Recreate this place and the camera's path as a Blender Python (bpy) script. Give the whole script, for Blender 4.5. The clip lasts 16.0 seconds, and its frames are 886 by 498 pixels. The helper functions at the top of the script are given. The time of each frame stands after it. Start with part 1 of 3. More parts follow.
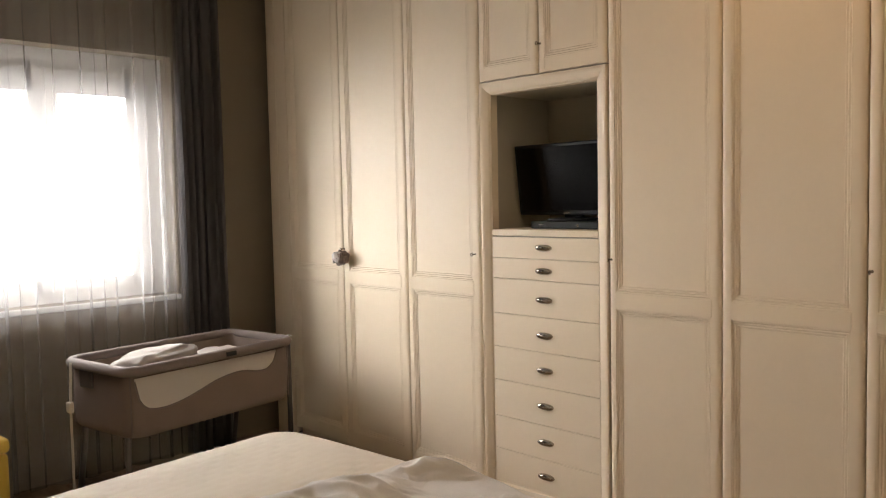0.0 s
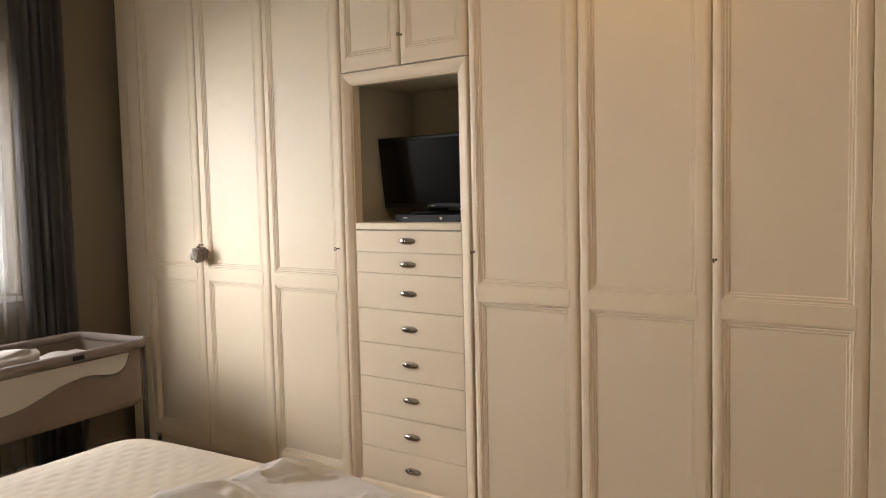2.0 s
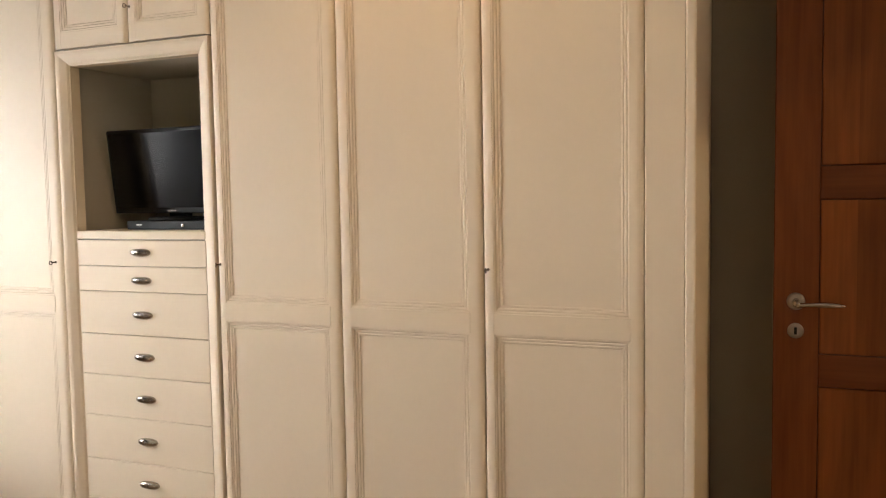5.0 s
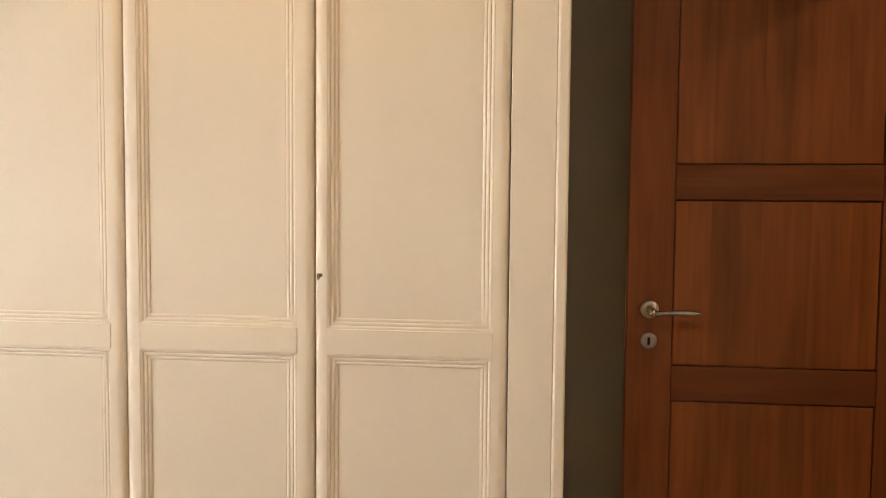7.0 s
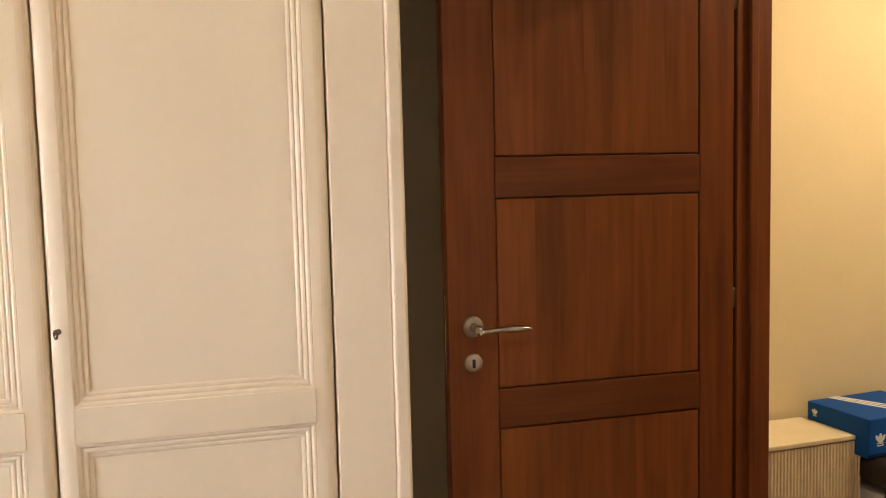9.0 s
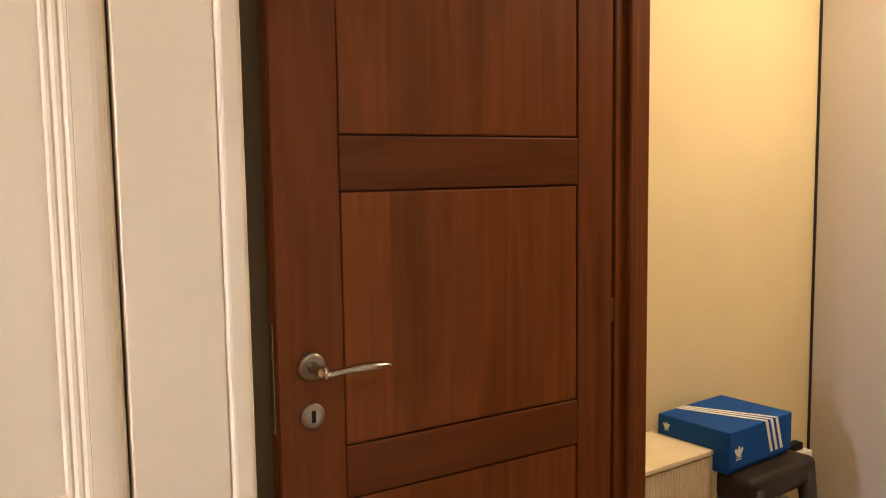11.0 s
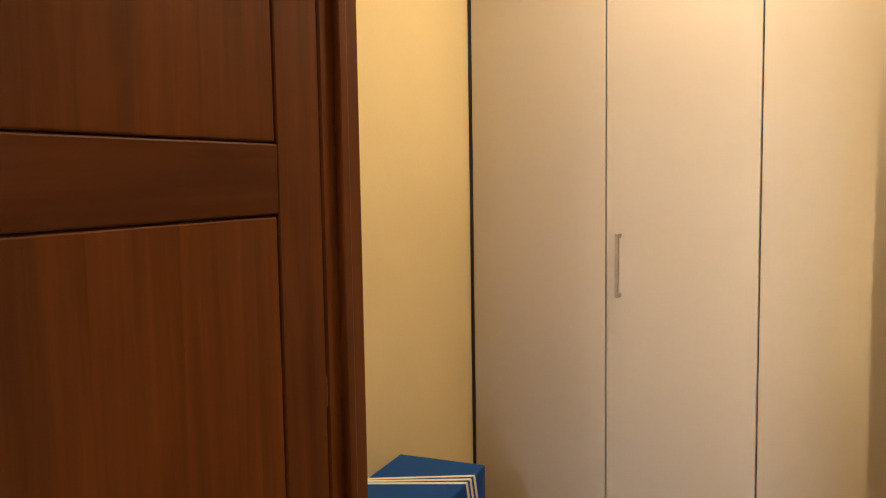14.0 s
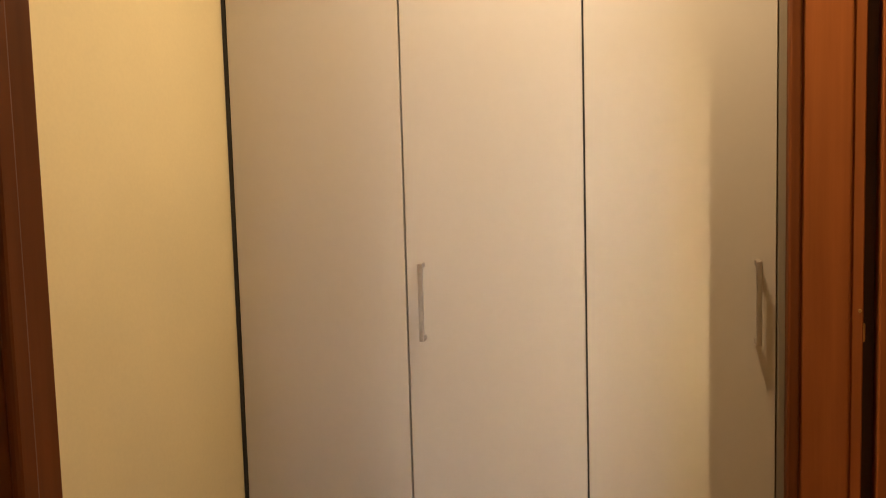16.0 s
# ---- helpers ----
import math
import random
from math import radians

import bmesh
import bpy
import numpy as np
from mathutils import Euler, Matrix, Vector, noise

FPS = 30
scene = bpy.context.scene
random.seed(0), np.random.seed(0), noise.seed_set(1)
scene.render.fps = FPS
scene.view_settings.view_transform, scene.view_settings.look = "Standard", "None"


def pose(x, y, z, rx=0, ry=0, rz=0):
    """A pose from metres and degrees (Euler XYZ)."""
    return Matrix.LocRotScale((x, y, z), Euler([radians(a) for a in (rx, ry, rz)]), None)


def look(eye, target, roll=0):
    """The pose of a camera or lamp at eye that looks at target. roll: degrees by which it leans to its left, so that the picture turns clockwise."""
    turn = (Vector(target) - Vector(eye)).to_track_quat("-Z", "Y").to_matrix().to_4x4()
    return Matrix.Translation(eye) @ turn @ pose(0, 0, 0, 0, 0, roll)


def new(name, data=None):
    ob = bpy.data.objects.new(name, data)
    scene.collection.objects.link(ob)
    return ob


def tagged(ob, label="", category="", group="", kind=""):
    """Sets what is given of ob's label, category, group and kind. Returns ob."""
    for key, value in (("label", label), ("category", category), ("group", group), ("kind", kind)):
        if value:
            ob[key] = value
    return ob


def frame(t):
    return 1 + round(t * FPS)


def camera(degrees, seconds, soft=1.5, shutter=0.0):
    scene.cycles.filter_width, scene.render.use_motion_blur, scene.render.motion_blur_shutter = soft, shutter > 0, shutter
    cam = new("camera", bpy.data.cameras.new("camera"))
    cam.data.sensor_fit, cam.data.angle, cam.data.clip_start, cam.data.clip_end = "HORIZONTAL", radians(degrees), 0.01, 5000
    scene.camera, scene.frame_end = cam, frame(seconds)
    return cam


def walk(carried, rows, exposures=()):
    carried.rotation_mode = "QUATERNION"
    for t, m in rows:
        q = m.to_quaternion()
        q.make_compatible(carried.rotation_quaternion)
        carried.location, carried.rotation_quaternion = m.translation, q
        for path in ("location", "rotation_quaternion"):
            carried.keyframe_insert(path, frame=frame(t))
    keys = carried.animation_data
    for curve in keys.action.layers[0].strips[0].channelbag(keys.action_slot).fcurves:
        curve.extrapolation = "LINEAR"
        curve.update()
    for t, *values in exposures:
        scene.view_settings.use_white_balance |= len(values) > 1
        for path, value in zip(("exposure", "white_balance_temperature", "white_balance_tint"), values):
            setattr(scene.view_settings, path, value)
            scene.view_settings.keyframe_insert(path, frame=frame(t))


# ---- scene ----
cam = camera(57.2, 16.0, soft=1.1)
PATH = [
    (0, (2.157, -2.665, 1.425), (0.723, -1.276, 1.301), -1.2),
    (0.5, (2.159, -2.646, 1.415), (0.773, -1.209, 1.287), -1.1),
    (1, (2.16, -2.625, 1.416), (0.833, -1.134, 1.286), -1.3),
    (1.5, (2.157, -2.618, 1.416), (0.892, -1.075, 1.28), -1.5),
    (2, (2.161, -2.596, 1.412), (0.957, -1.006, 1.271), -1.3),
    (2.5, (2.148, -2.572, 1.413), (1.008, -0.934, 1.277), -1.1),
    (3, (2.138, -2.536, 1.408), (1.049, -0.863, 1.282), -0.9),
    (3.5, (2.134, -2.486, 1.404), (1.078, -0.792, 1.275), -0.8),
    (4, (2.137, -2.413, 1.414), (1.114, -0.7, 1.269), -0.8),
    (4.5, (2.112, -2.346, 1.411), (1.205, -0.569, 1.266), -1.1),
    (4.7, (2.087, -2.301, 1.405), (1.249, -0.49, 1.265), -1.1),
    (7, (1.778, -1.887, 1.354), (1.573, 0.099, 1.235), 0.5),
    (7.5, (1.698, -1.778, 1.371), (1.702, 0.219, 1.249), -0.1),
    (8, (1.625, -1.677, 1.395), (1.803, 0.31, 1.247), -0.7),
    (10.5, (1.559, -1.002, 1.398), (2.48, 0.766, 1.23), -1.3),
    (11, (1.586, -0.88, 1.396), (2.625, 0.818, 1.204), -0.8),
    (11.5, (1.642, -0.729, 1.402), (2.795, 0.896, 1.222), -0.3),
    (12, (1.683, -0.592, 1.412), (2.992, 0.91, 1.248), -0.3),
    (12.5, (1.708, -0.47, 1.417), (3.211, 0.841, 1.255), -1.0),
    (13, (1.723, -0.404, 1.424), (3.346, 0.754, 1.259), -1.2),
    (13.5, (1.757, -0.354, 1.417), (3.455, 0.688, 1.243), -0.8),
    (14, (1.844, -0.284, 1.41), (3.601, 0.656, 1.235), -0.9),
    (14.5, (1.992, -0.189, 1.419), (3.81, 0.626, 1.254), -1.1),
    (15, (2.098, -0.133, 1.421), (3.985, 0.508, 1.253), -1.0),
    (15.5, (2.218, -0.049, 1.443), (4.159, 0.394, 1.253), -1.6),
    (16, (2.285, -0.052, 1.432), (4.237, 0.338, 1.266), -1.6),
]
EXPOSURES = [(0.0, 0.08, 6650, 10), (2.0, 0.2, 6600, 10), (3.5, 0.4, 6500, 10), (4.5, 0.45, 6450, 10), (6.8, 1.0, 6250, 8), (8.0, 1.02, 6200, 8), (10.5, 1.18, 6100, 12), (11.5, 1.1, 6100, 12), (12.2, 1.05, 6250, 12), (12.9, 0.76, 6750, 11), (14.5, 0.68, 6700, 10), (16.0, 0.52, 6550, 10)]
walk(cam, [(t, look(eye, target, roll)) for t, eye, target, roll in PATH], EXPOSURES)

# ---- world and lights ----
world = bpy.data.worlds.new("world")
scene.world = world
world.use_nodes = True
wn = world.node_tree.nodes
sky = wn.new("ShaderNodeTexSky")
sky.sky_type, sky.sun_disc = "NISHITA", False
sky.sun_elevation, sky.sun_rotation = radians(40), radians(200)
world.node_tree.links.new(sky.outputs[0], wn["Background"].inputs[0])
wn["Background"].inputs[1].default_value = 0.12


def area(name, m, w, h, power, col):
    d = bpy.data.lights.new(name, "AREA")
    d.shape, d.size, d.size_y, d.energy, d.color = "RECTANGLE", w, h, power, col
    ob = new(name, d)
    ob.matrix_world = m
    return ob


# daylight in the window's opening; warm ceiling lights in bedroom and corridor
area("window_daylight", look((-6.2, -1.2, 3.5), (0, -1.2, 3.5)), 11.0, 5.4, 11000, (0.98, 0.97, 0.97))
area("bedroom_ceiling_light", look((1.2, -2.0, 2.93), (1.2, -1.9, 0)), 0.5, 0.5, 9.0, (1.0, 0.77, 0.50))
area("bedroom_warm_light", look((1.08, -0.42, 2.62), (1.08, -0.42, 0)), 0.08, 0.08, 2.1, (1.0, 0.60, 0.27))
# unseen narrow light added for the warm patch on the corridor wardrobe doors
added_beam = area("added_corridor_light", look((1.10, -0.41, 2.5), (4.17, -0.24, 1.1)), 0.008, 0.34, 0.85, (1.0, 0.74, 0.40))
added_beam.data.spread = radians(28)
area("corridor_ceiling_light", look((3.75, 0.0, 2.48), (3.75, 0.0, 0)), 0.14, 0.14, 11.8, (1.0, 0.75, 0.44))


# ---- materials ----
def nodes_of(name):
    m = bpy.data.materials.new(name)
    m.use_nodes = True
    nt = m.node_tree
    return m, nt, nt.nodes, nt.nodes["Principled BSDF"]


def mat(name, col, rough=0.5, metal=0.0, var=0.08, scale=3.0, fine=90.0, bump=0.15, dist=0.0006, stretch=(1, 1, 1), spec=0.5):
    """Two scales of variation on one base colour, with a fine relief."""
    m, nt, n, b = nodes_of(name)
    tc, mp = n.new("ShaderNodeTexCoord"), n.new("ShaderNodeMapping")
    mp.inputs["Scale"].default_value = stretch
    nt.links.new(tc.outputs["Object"], mp.inputs[0])
    big, small = n.new("ShaderNodeTexNoise"), n.new("ShaderNodeTexNoise")
    big.inputs["Scale"].default_value, small.inputs["Scale"].default_value = scale, fine
    big.inputs["Detail"].default_value, small.inputs["Detail"].default_value = 5, 3
    for t in (big, small):
        nt.links.new(mp.outputs[0], t.inputs[0])
    mix = n.new("ShaderNodeMath")
    mix.operation = "MULTIPLY_ADD"
    mix.inputs[1].default_value = 0.3
    nt.links.new(small.outputs[0], mix.inputs[0])
    sc = n.new("ShaderNodeMath")
    sc.operation = "MULTIPLY"
    sc.inputs[1].default_value = 0.7
    nt.links.new(big.outputs[0], sc.inputs[0])
    nt.links.new(sc.outputs[0], mix.inputs[2])
    ramp = n.new("ShaderNodeValToRGB")
    e = ramp.color_ramp.elements
    e[0].position, e[1].position = 0.3, 0.7
    e[0].color = (*[c * (1 - var) for c in col], 1)
    e[1].color = (*[min(1, c * (1 + var)) for c in col], 1)
    nt.links.new(mix.outputs[0], ramp.inputs[0])
    nt.links.new(ramp.outputs[0], b.inputs["Base Color"])
    rr = n.new("ShaderNodeMapRange")
    rr.inputs[3].default_value, rr.inputs[4].default_value = max(0, rough - 0.06), min(1, rough + 0.06)
    nt.links.new(big.outputs[0], rr.inputs[0])
    nt.links.new(rr.outputs[0], b.inputs["Roughness"])
    b.inputs["Metallic"].default_value = metal
    b.inputs["Specular IOR Level"].default_value = spec
    bp = n.new("ShaderNodeBump")
    bp.inputs["Strength"].default_value, bp.inputs["Distance"].default_value = bump, dist
    nt.links.new(small.outputs[0], bp.inputs["Height"])
    nt.links.new(bp.outputs[0], b.inputs["Normal"])
    return m


def wood(name, dark, light, axis, board=0.085, rough=0.36, spec=0.2, figure=0.22):
    """Stained wood: boards of different tone, flame figure and fine pores along an axis."""
    m, nt, n, b = nodes_of(name)
    tc = n.new("ShaderNodeTexCoord")
    sep = n.new("ShaderNodeSeparateXYZ")
    nt.links.new(tc.outputs["Object"], sep.inputs[0])
    cell = n.new("ShaderNodeMath")
    cell.operation = "SNAP"
    cell.inputs[1].default_value = board
    nt.links.new(sep.outputs[0 if axis == 2 else 2], cell.inputs[0])
    tone = n.new("ShaderNodeTexWhiteNoise")
    tone.noise_dimensions = "1D"
    nt.links.new(cell.outputs[0], tone.inputs["W"])

    def streaks(across, along, scale, detail, bend):
        mp = n.new("ShaderNodeMapping")
        st = [across] * 3
        st[axis] = along
        mp.inputs["Scale"].default_value = st
        nt.links.new(tc.outputs["Object"], mp.inputs[0])
        shift = n.new("ShaderNodeVectorMath")
        shift.operation = "MULTIPLY_ADD"
        shift.inputs[1].default_value = (7.0, 7.0, 7.0)
        nt.links.new(tone.outputs["Color"], shift.inputs[0])
        nt.links.new(mp.outputs[0], shift.inputs[2])
        tx = n.new("ShaderNodeTexNoise")
        tx.inputs["Scale"].default_value, tx.inputs["Detail"].default_value, tx.inputs["Distortion"].default_value = scale, detail, bend
        nt.links.new(shift.outputs[0], tx.inputs[0])
        return tx.outputs[0]

    def summed(value, factor, base):
        k = n.new("ShaderNodeMath")
        k.operation = "MULTIPLY_ADD"
        k.inputs[1].default_value = factor
        nt.links.new(value, k.inputs[0])
        if base is None:
            k.inputs[2].default_value = 0.0
        else:
            nt.links.new(base, k.inputs[2])
        return k.outputs[0]

    fine = streaks(110, 3.0, 1.0, 4, 0.3)
    grain = streaks(24, 1.2, 0.9, 7, 0.8)
    flame = streaks(9, 1.6, 1.0, 3, 1.6)
    total = summed(tone.outputs[0], 0.055, None)
    total = summed(flame, figure * 1.6, total)
    total = summed(grain, 0.55, total)
    total = summed(fine, 0.22, total)
    ramp = n.new("ShaderNodeValToRGB")
    e = ramp.color_ramp.elements
    e[0].position, e[1].position = 0.38, 0.86
    e[0].color, e[1].color = (*dark, 1), (*light, 1)
    nt.links.new(total, ramp.inputs[0])
    nt.links.new(ramp.outputs[0], b.inputs["Base Color"])
    rr = n.new("ShaderNodeMapRange")
    rr.inputs[3].default_value, rr.inputs[4].default_value = rough + 0.12, rough
    nt.links.new(grain, rr.inputs[0])
    nt.links.new(rr.outputs[0], b.inputs["Roughness"])
    b.inputs["Specular IOR Level"].default_value = spec
    bp = n.new("ShaderNodeBump")
    bp.inputs["Strength"].default_value, bp.inputs["Distance"].default_value = 0.2, 0.0005
    nt.links.new(fine, bp.inputs["Height"])
    nt.links.new(bp.outputs[0], b.inputs["Normal"])
    return m


def cloth(name, col, through_share, clear_share, rough=0.9, weave=900.0):
    """Cloth that lets some light through; clear_share is the open part of the weave."""
    m, nt, n, b = nodes_of(name)
    b.inputs["Base Color"].default_value = (*col, 1)
    b.inputs["Roughness"].default_value = rough
    b.inputs["Specular IOR Level"].default_value = 0.15
    tc, tx = n.new("ShaderNodeTexCoord"), n.new("ShaderNodeTexNoise")
    tx.inputs["Scale"].default_value = weave
    nt.links.new(tc.outputs["Object"], tx.inputs[0])
    bp = n.new("ShaderNodeBump")
    bp.inputs["Strength"].default_value, bp.inputs["Distance"].default_value = 0.3, 0.0005
    nt.links.new(tx.outputs[0], bp.inputs["Height"])
    nt.links.new(bp.outputs[0], b.inputs["Normal"])
    tr, cl = n.new("ShaderNodeBsdfTranslucent"), n.new("ShaderNodeBsdfTransparent")
    tr.inputs[0].default_value = (*col, 1)
    m1, m2 = n.new("ShaderNodeMixShader"), n.new("ShaderNodeMixShader")
    m1.inputs[0].default_value, m2.inputs[0].default_value = through_share, clear_share
    nt.links.new(b.outputs[0], m1.inputs[1])
    nt.links.new(tr.outputs[0], m1.inputs[2])
    nt.links.new(m1.outputs[0], m2.inputs[1])
    nt.links.new(cl.outputs[0], m2.inputs[2])
    nt.links.new(m2.outputs[0], n["Material Output"].inputs[0])
    return m


CREAM = mat("cream_lacquer", (0.77, 0.655, 0.495), 0.5, var=0.025, scale=2, fine=60, bump=0.03, spec=0.27)
# darker cream than the doors, for niche and carcass insides
CREAM_IN = mat("darker_cream", (0.45, 0.40, 0.31), 0.55, var=0.04)
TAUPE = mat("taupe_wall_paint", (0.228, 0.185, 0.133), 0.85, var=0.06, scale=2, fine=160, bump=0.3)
YELLOW = mat("straw_wall_paint", (0.80, 0.67, 0.41), 0.7, var=0.05, scale=2.2, fine=140, bump=0.25)
# pale tone picked so the walls out of view bounce fill light
PALE = mat("pale_bounce_wall_paint", (0.66, 0.60, 0.50), 0.85, var=0.05, scale=2, fine=150, bump=0.25)
WHITE = mat("white_ceiling_paint", (0.8, 0.79, 0.76), 0.9, var=0.03)
FLOORWOOD = wood("oak_floor", (0.2, 0.13, 0.08), (0.38, 0.27, 0.17), 0, 0.09, 0.4)
CHERRY_V = wood("cherry_upright_grain", (0.095, 0.027, 0.006), (0.265, 0.081, 0.0195), 2, 0.135, figure=0.28)
CHERRY_S = wood("cherry_stile_grain", (0.095, 0.026, 0.0068), (0.235, 0.07, 0.0185), 2, 0.5)
CHERRY_H = wood("cherry_cross_grain", (0.08, 0.022, 0.006), (0.185, 0.054, 0.015), 0, 0.5)
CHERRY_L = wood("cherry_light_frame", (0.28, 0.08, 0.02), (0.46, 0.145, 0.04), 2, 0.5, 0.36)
# dark brown for panel grooves and for the shade painted in the rebate
GROOVE = mat("dark_groove_brown", (0.06, 0.019, 0.007), 0.6)
STEEL = mat("satin_nickel", (0.48, 0.43, 0.38), 0.25, 1.0, var=0.05)
SATIN = mat("brushed_aluminium", (0.44, 0.40, 0.36), 0.36, 0.9, var=0.04)
PLATE = mat("dull_nickel_plate", (0.34, 0.29, 0.245), 0.3, 0.9, var=0.1, scale=40)
PEWTER = mat("aged_pewter", (0.40, 0.36, 0.31), 0.22, 1.0, var=0.2, scale=60)
BRASS = mat("brass_hinge", (0.75, 0.5, 0.2), 0.3, 1.0)
OLDBRASS = mat("dark_bronze_key", (0.16, 0.115, 0.07), 0.4, 1.0, var=0.15, scale=50)
BLACK = mat("black_plastic", (0.006, 0.006, 0.0065), 0.55, var=0.1, spec=0.25)
SCREEN = mat("dark_screen_glass", (0.004, 0.004, 0.005), 0.16, var=0.02, bump=0.0, spec=0.3)
# near-black that paints the shade in gaps and behind the corridor doors
GAPSHADE = mat("painted_gap_shade", (0.02, 0.017, 0.015), 0.7)
LILAC = mat("pale_laminate", (0.52, 0.465, 0.405), 0.42, var=0.03, scale=2, fine=50, bump=0.08)
SHEER = cloth("sheer_voile", (0.42, 0.405, 0.40), 0.2, 0.76, weave=40)
DARKCLOTH = cloth("grey_curtain_cloth", (0.16, 0.15, 0.155), 0.5, 0.03)
PVC = mat("white_window_frame", (0.8, 0.8, 0.78), 0.4, var=0.02)
QUILT = mat("cream_quilt_cotton", (0.58, 0.51, 0.42), 0.85, var=0.05, scale=5, fine=300, bump=0.3)
THROW = mat("pale_grey_fleece", (0.58, 0.55, 0.53), 0.95, var=0.12, scale=9, fine=260, bump=0.5, dist=0.002)
CRIBCLOTH = mat("taupe_crib_fabric", (0.175, 0.13, 0.105), 0.9, var=0.08, scale=6, fine=400, bump=0.4)
CRIBPAD = mat("taupe_crib_padding", (0.17, 0.135, 0.12), 0.85, var=0.06, scale=6, fine=400, bump=0.4)
CRIBMESH = cloth("white_crib_mesh", (0.88, 0.85, 0.80), 0.5, 0.12, weave=500)
CRIBTUBE = mat("grey_crib_tube", (0.07, 0.06, 0.055), 0.4, 0.3)
PILLOW = mat("pale_linen_cushion", (0.31, 0.275, 0.25), 0.9, var=0.06, scale=7, fine=300, bump=0.4)
STRAPCLOTH = mat("beige_strap", (0.5, 0.43, 0.35), 0.85, var=0.05)
MUSTARD = mat("mustard_cover", (0.5, 0.34, 0.05), 0.8, var=0.08, fine=250, bump=0.4)
BLUE = mat("blue_cardboard", (0.006, 0.072, 0.32), 0.6, var=0.06, scale=8, fine=120, spec=0.15)
PRINT = mat("white_print", (0.8, 0.79, 0.76), 0.5, var=0.02)
WICKER = mat("cream_wicker", (0.82, 0.70, 0.47), 0.6, var=0.1, scale=30, fine=200, bump=0.4)
WICKERWOOD = mat("cream_wooden_lid", (0.8, 0.69, 0.47), 0.5, var=0.06, scale=12)
STOOL = mat("dark_brown_plastic", (0.024, 0.016, 0.011), 0.5, var=0.1, spec=0.25)
SILVERCLOTH = mat("silver_tassel", (0.6, 0.56, 0.52), 0.4, 0.5, var=0.2, scale=60)
PINKCLOTH = mat("dusty_rose_pompom", (0.27, 0.215, 0.185), 0.95, var=0.2, scale=70)


# ---- mesh helpers ----
def part(name, bm, material, parent=None, label="", smooth=False, kind="", category=""):
    me = bpy.data.meshes.new(name)
    bmesh.ops.recalc_face_normals(bm, faces=bm.faces)
    bm.to_mesh(me)
    bm.free()
    me.materials.append(material)
    if smooth:
        me.shade_smooth()
    ob = new(name, me)
    if parent is not None:
        ob.parent = parent
        if parent.type == "EMPTY":
            ob.matrix_parent_inverse = parent.matrix_basis.inverted()
    return tagged(ob, label, category, "", kind)


def thing(name, at, label, category, group=""):
    ob = new(name)
    ob.empty_display_size = 0.1
    ob.location = at
    return tagged(ob, label, category, group)


def box(bm, x0, x1, y0, y1, z0, z1, r=0.0, seg=1, m=None):
    res = bmesh.ops.create_cube(bm, size=1.0)
    vs = res["verts"]
    for v in vs:
        v.co = Vector(((x0 + x1) / 2 + v.co.x * (x1 - x0), (y0 + y1) / 2 + v.co.y * (y1 - y0), (z0 + z1) / 2 + v.co.z * (z1 - z0)))
    if r:
        es = list({e for v in vs for e in v.link_edges})
        out = bmesh.ops.bevel(bm, geom=es, offset=r, segments=seg, affect="EDGES", profile=0.5, clamp_overlap=True)
        vs = list({v for f in out["faces"] for v in f.verts} | {v for v in vs if v.is_valid})
    if m is not None:
        bmesh.ops.transform(bm, matrix=m, verts=[v for v in vs if v.is_valid])
    return bm


def boxes(*rows, r=0.0, seg=1, m=None):
    bm = bmesh.new()
    for row in rows:
        b2 = bmesh.new()
        box(b2, *row, r=r, seg=seg)
        if m is not None:
            b2.transform(m)
        me = bpy.data.meshes.new("tmp")
        b2.to_mesh(me)
        b2.free()
        bm.from_mesh(me)
        bpy.data.meshes.remove(me)
    return bm


def loops(rings, closed=True, caps=True):
    """A skin over rings of points, each ring of the same count."""
    bm = bmesh.new()
    rows = [[bm.verts.new(p) for p in ring] for ring in rings]
    n = len(rows[0])
    for a, b in zip(rows, rows[1:]):
        for i in range(n if closed else n - 1):
            j = (i + 1) % n
            bm.faces.new((a[i], a[j], b[j], b[i]))
    if caps and closed:
        bm.faces.new(rows[0])
        bm.faces.new(list(reversed(rows[-1])))
    return bm


def tube(points, radius, seg=10, closed=False, flat=1.0):
    pts = [Vector(p) for p in points]
    rings = []
    n = len(pts)
    for i, p in enumerate(pts):
        a = pts[(i - 1) % n] if closed or i else p
        b = pts[(i + 1) % n] if closed or i < n - 1 else p
        d = (b - a).normalized()
        up = Vector((0, 0, 1)) if abs(d.z) < 0.9 else Vector((0, 1, 0))
        s = d.cross(up).normalized()
        u = s.cross(d)
        r = radius[i] if isinstance(radius, (list, tuple)) else radius
        rings.append([p + s * r * math.cos(k * math.tau / seg) + u * r * flat * math.sin(k * math.tau / seg) for k in range(seg)])
    if closed:
        rings.append(rings[0])
        bm = loops(rings, caps=False)
        bmesh.ops.remove_doubles(bm, verts=bm.verts, dist=1e-6)
        return bm
    return loops(rings)


def lathe(profile, centre, axis="z", seg=20):
    """A turned shape from rows of radius and height along an axis."""
    c = Vector(centre)
    rings = []
    for r, h in profile:
        ring = []
        for k in range(seg):
            a = k * math.tau / seg
            p = {"z": (r * math.cos(a), r * math.sin(a), h), "y": (r * math.cos(a), h, r * math.sin(a)), "x": (h, r * math.cos(a), r * math.sin(a))}[axis]
            ring.append(c + Vector(p))
        rings.append(ring)
    return loops(rings)


